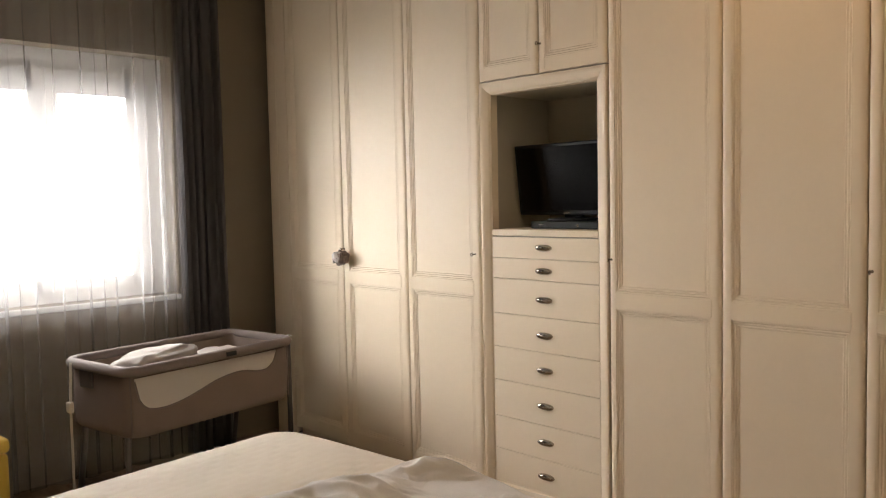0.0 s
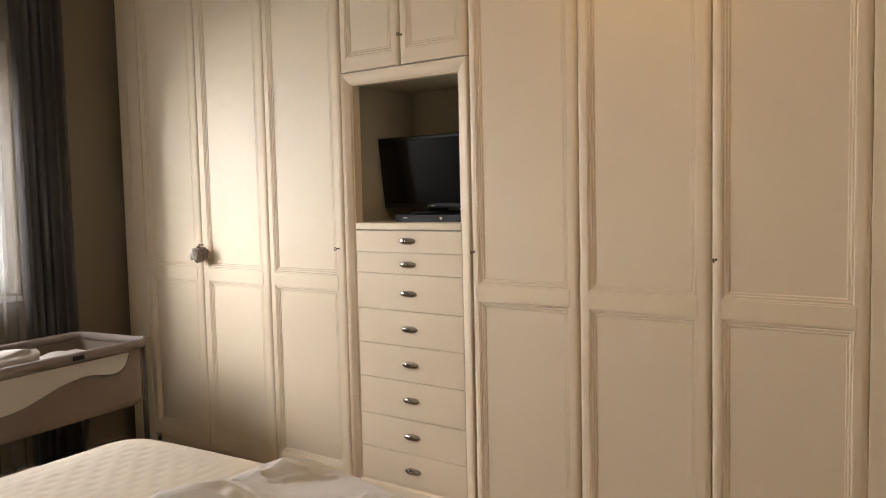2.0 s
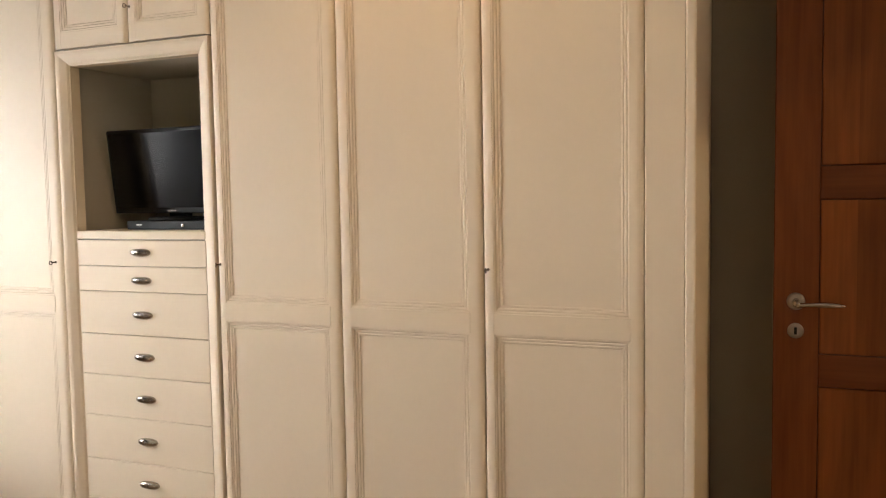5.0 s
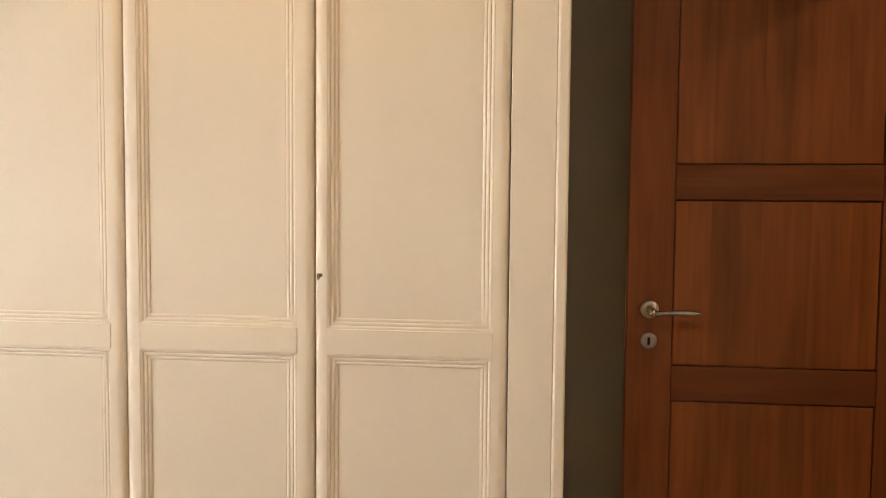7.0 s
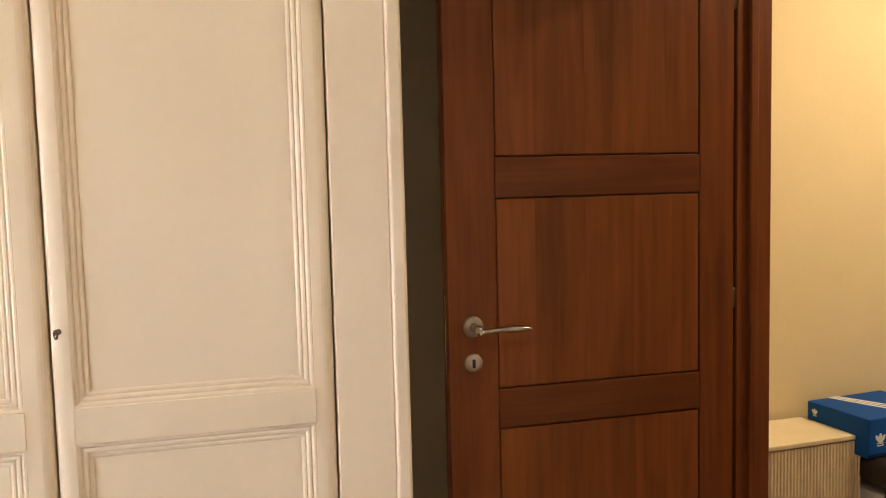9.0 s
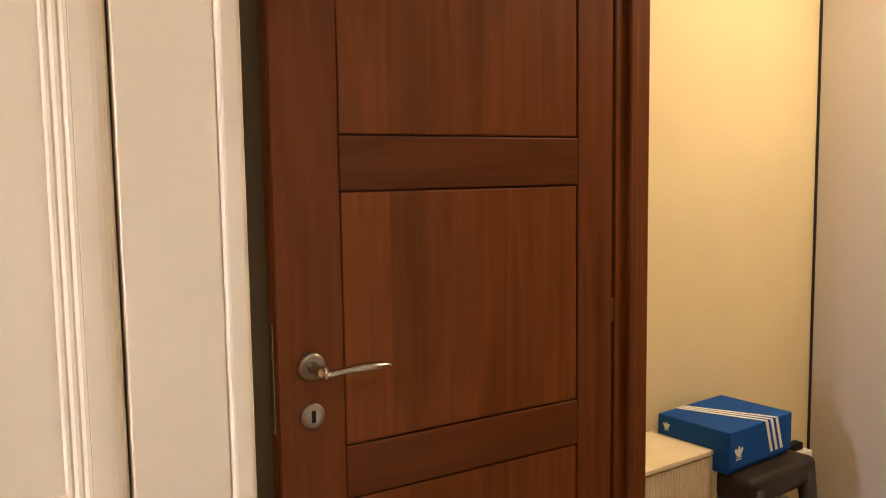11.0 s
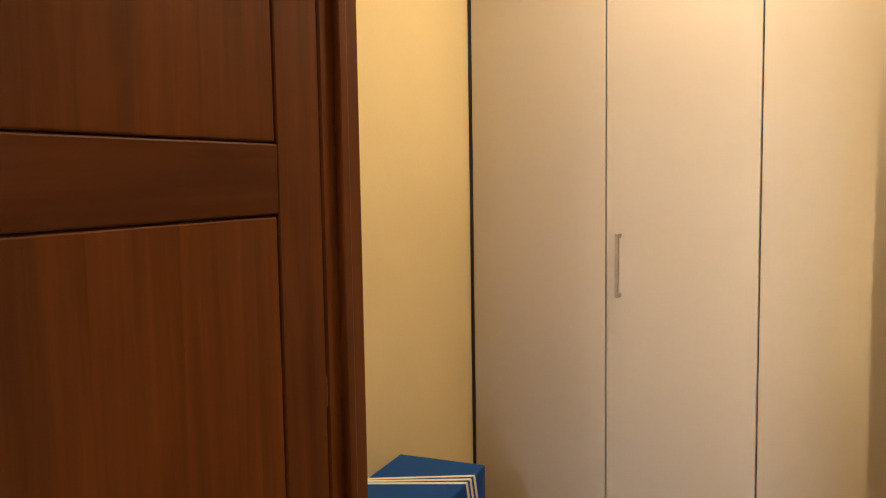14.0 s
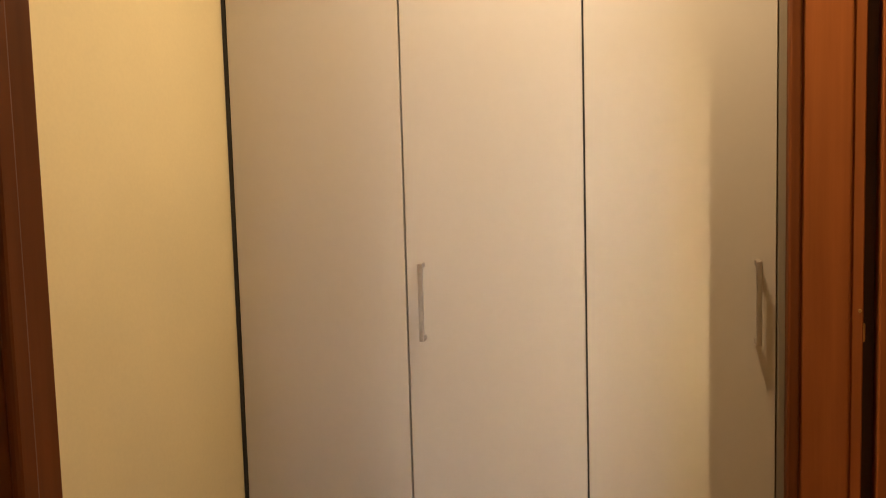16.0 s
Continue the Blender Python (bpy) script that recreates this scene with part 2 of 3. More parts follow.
def moulded(x0, x1, z0, z1, profile, y=0.0):
    """A mitred frame in the xz plane: rows of inset and depth behind y."""
    rings = [[(x0 + i, y + d, z0 + i), (x1 - i, y + d, z0 + i), (x1 - i, y + d, z1 - i), (x0 + i, y + d, z1 - i)] for i, d in profile]
    return loops(rings, caps=False)


def bulged(cx, cy, cz, sx, sy, sz, e=0.5, seg=28, m=None, lump=0.0):
    """A cushion-like rounded body."""
    bm = bmesh.new()
    bmesh.ops.create_uvsphere(bm, u_segments=seg, v_segments=seg // 2, radius=1)
    for v in bm.verts:
        c = [math.copysign(abs(q) ** e, q) for q in v.co]
        w = 1 + lump * noise.noise(v.co * 2.3)
        v.co = Vector((cx + c[0] * sx * w, cy + c[1] * sy * w, cz + c[2] * sz * w))
    if m is not None:
        bm.transform(m)
    return bm


# ---- structure ----
WX, BACK, CEIL = -2.22, 0.62, 3.0      # window wall, wall behind the wardrobe, ceiling
DX0, DX1 = 2.862, 2.962                # doorway wall, bedroom face and corridor face
DY0, DY1, DH = -0.345, 0.471, 2.10     # doorway opening
CX, CY = 4.169, 0.862                  # corridor wardrobe front, corridor end wall

part("floor", boxes((WX - 0.3, 5.2, -4.5, 1.2, -0.1, 0.0)), FLOORWOOD, None, "brown oak plank floor", kind="structure")
part("ceiling", boxes((WX - 0.3, 2.99, -4.5, 0.95, CEIL, CEIL + 0.1)), WHITE, None, "white painted bedroom ceiling", kind="structure")
part("ceiling_corridor", boxes((DX1, 5.2, -4.5, 1.2, 2.7, 2.8)), WHITE, None, "white painted corridor ceiling", kind="structure")
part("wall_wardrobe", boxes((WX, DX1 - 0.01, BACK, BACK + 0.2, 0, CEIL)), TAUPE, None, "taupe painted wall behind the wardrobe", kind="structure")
WY0, WY1, WZ0, WZ1 = -1.83, -0.53, 0.915, 2.25
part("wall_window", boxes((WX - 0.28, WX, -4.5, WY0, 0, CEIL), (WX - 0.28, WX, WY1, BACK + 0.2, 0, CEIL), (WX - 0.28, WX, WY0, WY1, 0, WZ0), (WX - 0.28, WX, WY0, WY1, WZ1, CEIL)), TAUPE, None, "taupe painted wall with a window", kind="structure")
# rear wall is out of view and serves as a pale reflector
part("wall_rear", boxes((WX, DX0, -4.5, -4.3, 0, CEIL)), PALE, None, "unseen rear wall, pale cream to bounce light into the room", kind="structure")
part("wall_doorway", boxes((DX0 + 0.002, DX1 - 0.002, -4.5, DY0 - 0.02, 0, CEIL), (DX0 + 0.002, DX1 - 0.002, DY1 + 0.02, BACK, 0, CEIL), (DX0 + 0.002, DX1 - 0.002, DY0 - 0.02, DY1 + 0.02, DH + 0.02, CEIL)), PALE, None, "wall with a doorway, pale cream to bounce light into the room", kind="structure")
part("wall_corridor_near", boxes((DX1 - 0.002, DX1 + 0.004, -4.5, DY0 - 0.09, 0, 2.7), (DX1 - 0.002, DX1 + 0.004, DY1 + 0.09, CY, 0, 2.7), (DX1 - 0.002, DX1 + 0.004, DY0 - 0.09, DY1 + 0.09, DH + 0.09, 2.7)), YELLOW, None, "straw yellow corridor wall round the doorway", kind="structure")
part("wall_corridor_end", boxes((DX1, 5.0, CY, CY + 0.15, 0, 2.7)), YELLOW, None, "straw yellow corridor end wall", kind="structure")
part("wall_corridor_far", boxes((4.22, 4.34, -4.5, -1.48, 0, 2.7), (4.22, 4.34, -1.48, -0.45, 2.2, 2.7)), YELLOW, None, "straw yellow wall along the corridor", kind="structure")
part("wall_corridor_back", boxes((DX1, 4.34, -3.2, -3.05, 0, 2.7)), YELLOW, None, "straw yellow wall closing the corridor", kind="structure")

hz = bpy.data.materials.new("bright_hazy_sky")
hz.use_nodes = True
glow = hz.node_tree.nodes.new("ShaderNodeEmission")
glow.inputs[0].default_value, glow.inputs[1].default_value = (0.95, 0.98, 1.0, 1), 6.0
hz.node_tree.links.new(glow.outputs[0], hz.node_tree.nodes["Material Output"].inputs[0])
part("backdrop", boxes((-6.6, -6.5, -9.0, 6.0, -3.0, 7.0)), hz, None, "bright hazy sky outside the window", kind="structure")

# doorway lining: rebated jambs and head, with casing on both faces
lin = [(DX0 + 0.004, DX1 + 0.010, DY1, DY1 + 0.03, 0, DH), (DX0 - 0.012, DX1 + 0.010, DY0 - 0.03, DY0, 0, DH), (DX0 - 0.012, DX1 + 0.010, DY0 - 0.03, DY1 + 0.03, DH, DH + 0.03)]
door_1 = thing("door_frame", (2.915, 0.07, 0), "cherry-stained wooden door frame round the bedroom doorway", "door frame")
for row in lin:
    part("jamb", boxes(row, r=0.003), CHERRY_S, door_1)
for row in ((2.900, 2.925, DY1 - 0.012, DY1, 0, DH), (2.900, 2.925, DY0, DY0 + 0.012, 0, DH), (2.900, 2.925, DY0 + 0.012, DY1 - 0.012, DH - 0.012, DH)):
    part("door_stop", boxes(row, r=0.004, seg=2), CHERRY_S, door_1)
for xa, xb in ((DX0 - 0.014, DX0), (DX1 + 0.0045, DX1 + 0.0095)):
    for row in ((xa, xb, DY1 + 0.031, DY1 + 0.11, 0, DH + 0.11), (xa, xb, DY0 - 0.11, DY0 - 0.031, 0, DH + 0.11), (xa, xb, DY0 - 0.031, DY1 + 0.031, DH + 0.031, DH + 0.11)):
        part("casing", boxes(row, r=0.002, seg=2), CHERRY_S, door_1)

# ---- bedroom door leaf, open ----
leaf = thing("bedroom_door", (2.85, 0.487, 0.0), "dark cherry wooden panelled door standing open into the bedroom", "door")
LX0, LX1, LY0, LY1, LZ1 = 2.066, 2.852, 0.464, 0.508, 2.085
PX0, PX1 = 2.192, 2.752
part("core", boxes((LX0 + 0.004, LX1 - 0.004, LY0 + 0.010, LY1 - 0.010, 0.012, LZ1 - 0.004)), GROOVE, leaf)
for side in (0, 1):
    ya, yb = (LY0, LY0 + 0.0095) if side == 0 else (LY1 - 0.0095, LY1)
    part("stile", boxes((LX0, PX0, ya, yb, 0.008, LZ1), r=0.002), CHERRY_S, leaf)
    part("stile", boxes((PX1, LX1, ya, yb, 0.008, LZ1), r=0.002), CHERRY_S, leaf)
    for z0, z1 in ((0.008, 0.22), (0.789, 0.888), (1.362, 1.461), (1.955, LZ1)):
        part("rail", boxes((PX0 + 0.0005, PX1 - 0.0005, ya, yb, z0, z1), r=0.0025, seg=2), CHERRY_H, leaf)
    for z0, z1 in ((0.22, 0.789), (0.888, 1.362), (1.461, 1.955)):
        g = 0.0028
        part("panel", boxes((PX0 + g, PX1 - g, ya + 0.002 * (1 - side), yb - 0.002 * side, z0 + g, z1 - g), r=0.003, seg=2), CHERRY_V, leaf)
part("edge_strip", boxes((LX0 - 0.002, LX0 + 0.0035, LY0 + 0.010, LY1 - 0.010, 0.010, LZ1)), CHERRY_S, leaf)
for z in (0.27, 1.078, 1.86):
    part("hinge", lathe([(0.0, -0.028), (0.005, -0.027), (0.007, -0.022), (0.007, 0.022), (0.005, 0.027), (0.0, 0.028)], (2.858, 0.476, z), "z", 12), OLDBRASS, leaf, "dark bronze barrel hinge", True)
HXR, HZ = 2.128, 1.05
hd = part("handle", lathe([(0.0, -0.010), (0.016, -0.010), (0.023, -0.008), (0.0265, -0.003), (0.0265, 0.0), (0.0, 0.0)], (HXR, LY0, HZ), "y", 28), PLATE, leaf, "satin nickel lever handle", True)
part("neck", lathe([(0.011, 0.0), (0.010, -0.02), (0.010, -0.045), (0.0115, -0.052), (0.0, -0.056)], (HXR, LY0 - 0.008, HZ), "y", 16), STEEL, hd, "", True)
lv = [(HXR + 0.0, 0.0105), (HXR + 0.012, 0.0105), (HXR + 0.03, 0.0085), (HXR + 0.05, 0.0098), (HXR + 0.075, 0.0122), (HXR + 0.1, 0.0118), (HXR + 0.12, 0.0088), (HXR + 0.131, 0.0055), (HXR + 0.135, 0.002)]
part("lever", tube([(x, LY0 - 0.055, HZ - 0.006 + 0.004 * math.sin((x - HXR) * 20)) for x, r in lv], [r for x, r in lv], 14, flat=0.75), STEEL, hd, "", True)
es = part("escutcheon", lathe([(0.0, -0.006), (0.013, -0.006), (0.021, -0.005), (0.024, -0.001), (0.024, 0.0), (0.0, 0.0)], (HXR, LY0, 0.959), "y", 28), PLATE, leaf, "round nickel keyhole plate", True)
part("keyhole", boxes((HXR - 0.004, HXR + 0.004, LY0 - 0.0072, LY0 - 0.005, 0.948, 0.970), r=0.002, seg=2), BLACK, es)
part("lock_plate", boxes((LX0 - 0.0035, LX0 - 0.0015, 0.478, 0.494, 0.93, 1.13), r=0.001), STEEL, leaf)

# ---- wardrobe ----
WTOP, WBOT = 2.90, 0.095
PROFILE = [(0, 0), (0.0015, 0.0022), (0.004, 0.0011), (0.0075, 0.0013), (0.0098, 0.0030), (0.0110, 0.0046), (0.0135, 0.0033), (0.0170, 0.0035), (0.0192, 0.0052), (0.0205, 0.0068), (0.0230, 0.0055), (0.0262, 0.0057), (0.0282, 0.0072), (0.0290, 0.0086), (0.033, 0.0086)]


def key(parent, x, z, turn=0.0):
    bm = tube([(x, 0.0, z), (x, -0.019, z)], 0.0022, 8)
    k = part("key", bm, OLDBRASS, parent, "small dark bronze key in the lock", True)
    ring = [(x + 0.0055 * math.cos(a) * math.cos(turn), -0.023 + 0.0055 * math.cos(a) * math.sin(turn), z + 0.0065 * math.sin(a) - 0.001) for a in np.linspace(0, math.tau, 14)[:-1]]
    part("key_bow", tube(ring, 0.0019, 6, closed=True), OLDBRASS, k, "", True)
    part("lock_plate", lathe([(0, -0.0015), (0.004, -0.0015), (0.005, 0), (0, 0)], (x, 0.0005, z), "y", 14), OLDBRASS, k, "", True)


def framed_door(parent, x0, x1, z0, z1, s0, s1, rails, name="door"):
    """A framed door: rounded stiles, rails, recessed panels with stepped mouldings. rails: rows of z0, z1 from the foot up."""
    g = 0.0015
    x0, x1 = x0 + g, x1 - g
    d = part(name, boxes((x0 + 0.012, x1 - 0.012, 0.0175, 0.0215, z0, z1)), CREAM, parent)
    for xe, sg, w in ((x0, 1, s0), (x1, -1, s1)):
        cut = [(0, 0.022), (0, 0.0105), (0.0014, 0.0072), (0.0038, 0.0042), (0.0075, 0.0021), (0.0125, 0.0008), (0.018, 0.0001), (0.024, 0.0), (w, 0.0), (w, 0.022)]
        part("stile", loops([[(xe + sg * a, b, z) for a, b in cut] for z in (z0, z1)]), CREAM, d)
    for k, (a, b) in enumerate(rails):
        y = -0.0022 if 0 < k < len(rails) - 1 else 0.0006
        part("rail", boxes((x0 + s0 - 0.002, x1 - s1 + 0.002, y, 0.021, a, b), r=0.0012), CREAM, d)
    for (a0, a1), (b0, b1) in zip(rails, rails[1:]):
        part("moulding", moulded(x0 + s0 - 0.003, x1 - s1 + 0.003, a1 - 0.003, b0 + 0.003, PROFILE, 0.0004), CREAM, d)
        part("panel", boxes((x0 + s0 + 0.028, x1 - s1 - 0.028, 0.0084, 0.0172, a1 + 0.028, b0 - 0.028)), CREAM, d)
    return d


# columns: left and right edge, stile widths
COLS = [(-1.878, -1.374, 0.05, 0.042), (-1.374, -0.853, 0.052, 0.047), (-0.853, -0.352, 0.036, 0.044), (0.334, 0.800, 0.030, 0.036), (0.800, 1.275, 0.037, 0.042), (1.275, 1.737, 0.031, 0.036)]
units = []
for i, (x0, x1, s0, s1) in enumerate(COLS):
    u = thing("wardrobe_unit", ((x0 + x1) / 2, 0.3, 0), "tall cream lacquered wardrobe unit with a framed panel door, closed", "wardrobe", "wardrobe units along the wall")
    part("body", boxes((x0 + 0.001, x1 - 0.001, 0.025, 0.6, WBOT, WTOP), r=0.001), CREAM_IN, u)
    part("plinth", boxes((x0, x1, 0.045, 0.58, 0.0, WBOT)), CREAM, u)
    d = framed_door(u, x0, x1, WBOT + 0.003, WTOP - 0.004, s0, s1, [(WBOT + 0.004, WBOT + 0.075), (0.984, 1.046), (WTOP - 0.08, WTOP - 0.005)])
    units.append((u, d))
key(units[2][1], -0.385, 1.17, 0.5)
key(units[3][1], 0.347, 1.174, 2.2)
key(units[5][1], 1.291, 1.174, 2.2)
key(units[1][1], -1.362, 1.165, 0.3)

part("filler_panel", boxes((-2.075, -1.990, 0.004, 0.024, 0.0, WTOP), r=0.004, seg=2), CREAM, units[0][0])
part("filler_panel", boxes((-1.989, -1.881, 0.004, 0.024, 0.0, WTOP), r=0.004, seg=2), CREAM, units[0][0])
part("side_panel", boxes((-2.075, -2.055, 0.0245, 0.6, 0, WTOP)), CREAM, units[0][0])
en = units[5][0]
part("front_strip", boxes((1.7385, 1.842, 0.0, 0.022, 0.0, WTOP), r=0.002, seg=2), CREAM, en)
part("edge_bead", boxes((1.8425, 1.871, -0.004, 0.022, 0.0, WTOP), r=0.006, seg=3), CREAM, en)
part("side_panel", boxes((1.850, 1.869, 0.022, 0.6, 0.0, WTOP)), CREAM, en)
tp = part("trim", boxes((-2.075, 1.871, 0.03, 0.6, WTOP + 0.001, CEIL - 0.002)), CREAM, None, "cream filler between wardrobe and ceiling", kind="structure")

# ---- drawer unit with the television niche ----
NX0, NX1 = -0.349, 0.331
nu = thing("drawer_unit", (0, 0.3, 0), "cream wardrobe column with eight drawers and an open television niche", "drawer unit")
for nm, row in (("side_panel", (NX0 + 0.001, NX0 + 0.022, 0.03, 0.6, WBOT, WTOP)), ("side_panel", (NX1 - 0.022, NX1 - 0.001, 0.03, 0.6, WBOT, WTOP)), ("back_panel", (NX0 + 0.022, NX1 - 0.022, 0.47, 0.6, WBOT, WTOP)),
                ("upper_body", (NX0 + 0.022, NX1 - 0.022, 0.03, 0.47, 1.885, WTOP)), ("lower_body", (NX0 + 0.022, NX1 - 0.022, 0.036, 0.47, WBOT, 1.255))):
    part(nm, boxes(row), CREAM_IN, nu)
part("plinth", boxes((NX0, NX1, 0.045, 0.58, 0.0, WBOT)), CREAM, nu)
part("niche_frame", moulded(NX0 + 0.003, NX1 - 0.003, WBOT, 1.932, [(0, 0.028), (0, 0.004), (0.003, 0.0), (0.012, 0.0), (0.020, 0.002), (0.044, 0.012), (0.050, 0.018), (0.0545, 0.0185), (0.0545, 0.06)]), CREAM, nu, "moulded frame round the niche and drawers")
part("shelf_top", boxes((-0.289, 0.277, 0.012, 0.47, 1.256, 1.284), r=0.002), CREAM, nu)
ZS = [1.252, 1.159, 1.068, 0.912, 0.762, 0.611, 0.447, 0.298, 0.151]
HZS = [1.208, 1.109, 0.986, 0.835, 0.684, 0.530, 0.373, 0.224]


def cup_handle(parent, x, y, z):
    """An oval recessed pull: a shallow cup with a hooded lip."""
    w, h = 0.043, 0.0145
    rings = []
    for s, d in ((1.0, 0.0), (1.0, -0.004), (0.93, -0.010), (0.72, -0.015), (0.4, -0.0175), (0.08, -0.018)):
        rings.append([(x + w * s * math.copysign(abs(math.cos(a)) ** 0.8, math.cos(a)), y + d, z + h * s * math.sin(a) + (0.0015 if s < 1 else 0)) for a in np.linspace(0, math.tau, 29)[:-1]])
    h1 = part("cup_handle", loops(rings), PEWTER, parent, "oval aged pewter cup handle", True)
    for dx in (-0.03, 0.0, 0.03):
        part("rivet", lathe([(0, -0.003), (0.003, -0.002), (0.004, 0), (0, 0)], (x + dx, y - (0.0175 if dx == 0 else 0.0135), z + 0.002), "y", 10), STEEL, h1, "", True)


for z1, z0, hz in zip(ZS, ZS[1:], HZS):
    dr = part("drawer", boxes((-0.291, 0.279, 0.014, 0.034, z0 + 0.0012, z1 - 0.0012), r=0.0012), CREAM, nu)
    cup_handle(dr, 0.0, 0.014, hz)
for k, (x0, x1) in enumerate(((NX0, -0.010), (-0.010, NX1))):
    d = framed_door(nu, x0 + 0.002, x1 - 0.001, 1.936, WTOP - 0.004, 0.034, 0.034, [(1.937, 1.995), (WTOP - 0.07, WTOP - 0.005)], "upper_door")
    if k:
        key(d, 0.006, 2.055, 0.4)
# shade of the thin gap above the niche, made as a dark strip
part("gap_shade_strip", boxes((NX0 + 0.002, NX1 - 0.002, 0.012, 0.03, 1.9325, 1.9350)), GAPSHADE, nu)

# television on its stand, receiver below
TV = pose(-0.016, 0.2, 1.5, 6.5, 0, -3)
TF = pose(-0.012, 0.235, 1.284, 0, 0, -3)
tv = thing("television", (-0.02, 0.215, 1.284), "small black flat television with a dark screen in the niche", "television")
part("casing", boxes((-0.285, 0.285, -0.014, 0.014, -0.158, 0.158), r=0.006, seg=2, m=TV), BLACK, tv)
part("rear_hump", boxes((-0.2, 0.2, 0.0135, 0.05, -0.12, 0.09), r=0.015, seg=2, m=TV), BLACK, tv)
part("screen", boxes((-0.271, 0.271, -0.0165, -0.0135, -0.136, 0.144), m=TV), SCREEN, tv, "glossy dark screen")
part("badge", boxes((-0.02, 0.02, -0.016, -0.0135, -0.151, -0.145), m=TV), STEEL, tv)
part("neck", boxes((-0.05, 0.05, 0.0, 0.022, 0.046, 0.13), r=0.004, m=TF), BLACK, tv)
part("foot", lathe([(0.0, 0.0325), (0.105, 0.0335), (0.112, 0.038), (0.105, 0.044), (0.0, 0.048)], TF.translation, "z", 28), BLACK, tv, "", True)
st = thing("receiver_box", (0.0, 0.15, 1.284), "flat black receiver box under the television", "receiver")
part("casing", boxes((-0.155, 0.20, 0.12, 0.32, 1.2845, 1.316), r=0.003, seg=2), BLACK, st)
part("display", boxes((-0.11, -0.085, 0.1185, 0.1205, 1.300, 1.304)), PRINT, st)
part("button", lathe([(0, -0.004), (0.006, -0.003), (0.006, 0), (0, 0)], (0.10, 0.1205, 1.300), "y", 12), STEEL, st)

# key charm hanging where two wardrobe doors meet
ch = thing("key_charm", (-1.372, -0.03, 1.09), "silver and dusty rose pompom charm hanging from a key", "key charm")
part("pompom", bulged(-1.338, -0.036, 1.118, 0.036, 0.034, 0.038, 0.9, 20, None, 0.5), PINKCLOTH, ch)
for k in range(7):
    a = k * 2.4
    part("petal", bulged(0, 0, 0, 0.022, 0.006, 0.032, 1.0, 12, pose(-1.356 + 0.022 * math.cos(a), -0.055 + 0.012 * math.sin(a), 1.122 + 0.03 * math.sin(a * 1.3), 0, 50 * math.sin(a), 60 * math.cos(a))), SILVERCLOTH, ch, "", True)
part("cord", tube([(-1.362, -0.026, 1.163), (-1.366, -0.034, 1.15), (-1.352, -0.04, 1.135)], 0.002, 6), SILVERCLOTH, ch)

# ---- window, curtains ----
wi = thing("window_1", (WX - 0.2, -1.17, WZ0), "white two-sash window behind the sheer curtain", "window")
wi["kind"] = "structure"
FX0, FX1 = WX - 0.2, WX - 0.13
part("window_frame", boxes((FX0, FX1, WY0, WY0 + 0.06, WZ0, WZ1), (FX0, FX1, WY1 - 0.13, WY1, WZ0, WZ1), (FX0, FX1, WY0 + 0.06, WY1 - 0.13, WZ0, WZ0 + 0.06), (FX0, FX1, WY0 + 0.06, WY1 - 0.13, WZ1 - 0.10, WZ1)), PVC, wi)
for a, b in ((WY0 + 0.062, -1.172), (-1.168, WY1 - 0.132)):
    part("sash", boxes((FX0 + 0.01, FX1 + 0.015, a, a + 0.06, WZ0 + 0.062, WZ1 - 0.102), (FX0 + 0.01, FX1 + 0.015, b - 0.085, b, WZ0 + 0.062, WZ1 - 0.102), (FX0 + 0.01, FX1 + 0.015, a + 0.06, b - 0.06, WZ0 + 0.062, WZ0 + 0.12), (FX0 + 0.01, FX1 + 0.015, a + 0.06, b - 0.06, WZ1 - 0.23, WZ1 - 0.102)), PVC, wi)
part("window_sill", boxes((WX - 0.13, WX + 0.02, WY0, WY1, WZ0 - 0.03, WZ0 - 0.001), r=0.004), PVC, wi)


def curtain(name, y0, y1, x, z0, z1, waves, depth, material, label, seed, hem=0.0, fold=0.0):
    rnd = random.Random(seed)
    ph = [rnd.uniform(0, math.tau) for _ in range(6)]
    nu_, nv = int(waves * 20), 16
    rings = []
    for j in range(nv + 1):
        z = z0 + (z1 - z0) * j / nv
        amp = depth * (0.75 + 0.25 * (1 - j / nv))
        row = []
        for i in range(nu_ + 1):
            s = i / nu_
            a = s * waves * math.tau
            dx = amp * (math.sin(a + 0.8 * math.sin(s * 9 + ph[0])) + 0.45 * math.sin(2.3 * a + ph[1] + 0.7 * j / nv) + 0.25 * math.sin(0.37 * a + ph[2]))
            dy = (0.008 + fold * (0.6 + 0.4 * math.sin(0.31 * a + ph[4]))) * math.sin(2 * a + ph[3] + 0.4 * math.sin(0.53 * a)) * (1 - 0.35 * j / nv)
            row.append((x + dx - (0.085 * max(0, (s - 0.93) / 0.07) if hem else 0), y0 + (y1 - y0) * s + dy, z))
        rings.append(row)
    ob = part(name, loops(rings, closed=False), material, None, label, True, category="curtain")
    so = ob.modifiers.new("thickness", "SOLIDIFY")
    so.thickness = 0.0015
    return ob


curtain("sheer_curtain", -3.0, -0.45, -2.125, 0.015, 2.93, 19, 0.020, SHEER, "long white sheer voile curtain hanging before the window", 3, 0.0, 0.016)
curtain("dark_curtain", -0.555, -0.272, -2.105, 0.012, 2.93, 5, 0.026, DARKCLOTH, "long dark grey opaque curtain gathered beside the window", 5, 1.0)
rod = thing("curtain_rail", (-2.04, -1.6, 2.94), "slim white ceiling curtain rail", "curtain rail")
part("rail", boxes((-2.17, -2.06, -3.1, -0.25, 2.932, 2.999), r=0.003), PVC, rod)

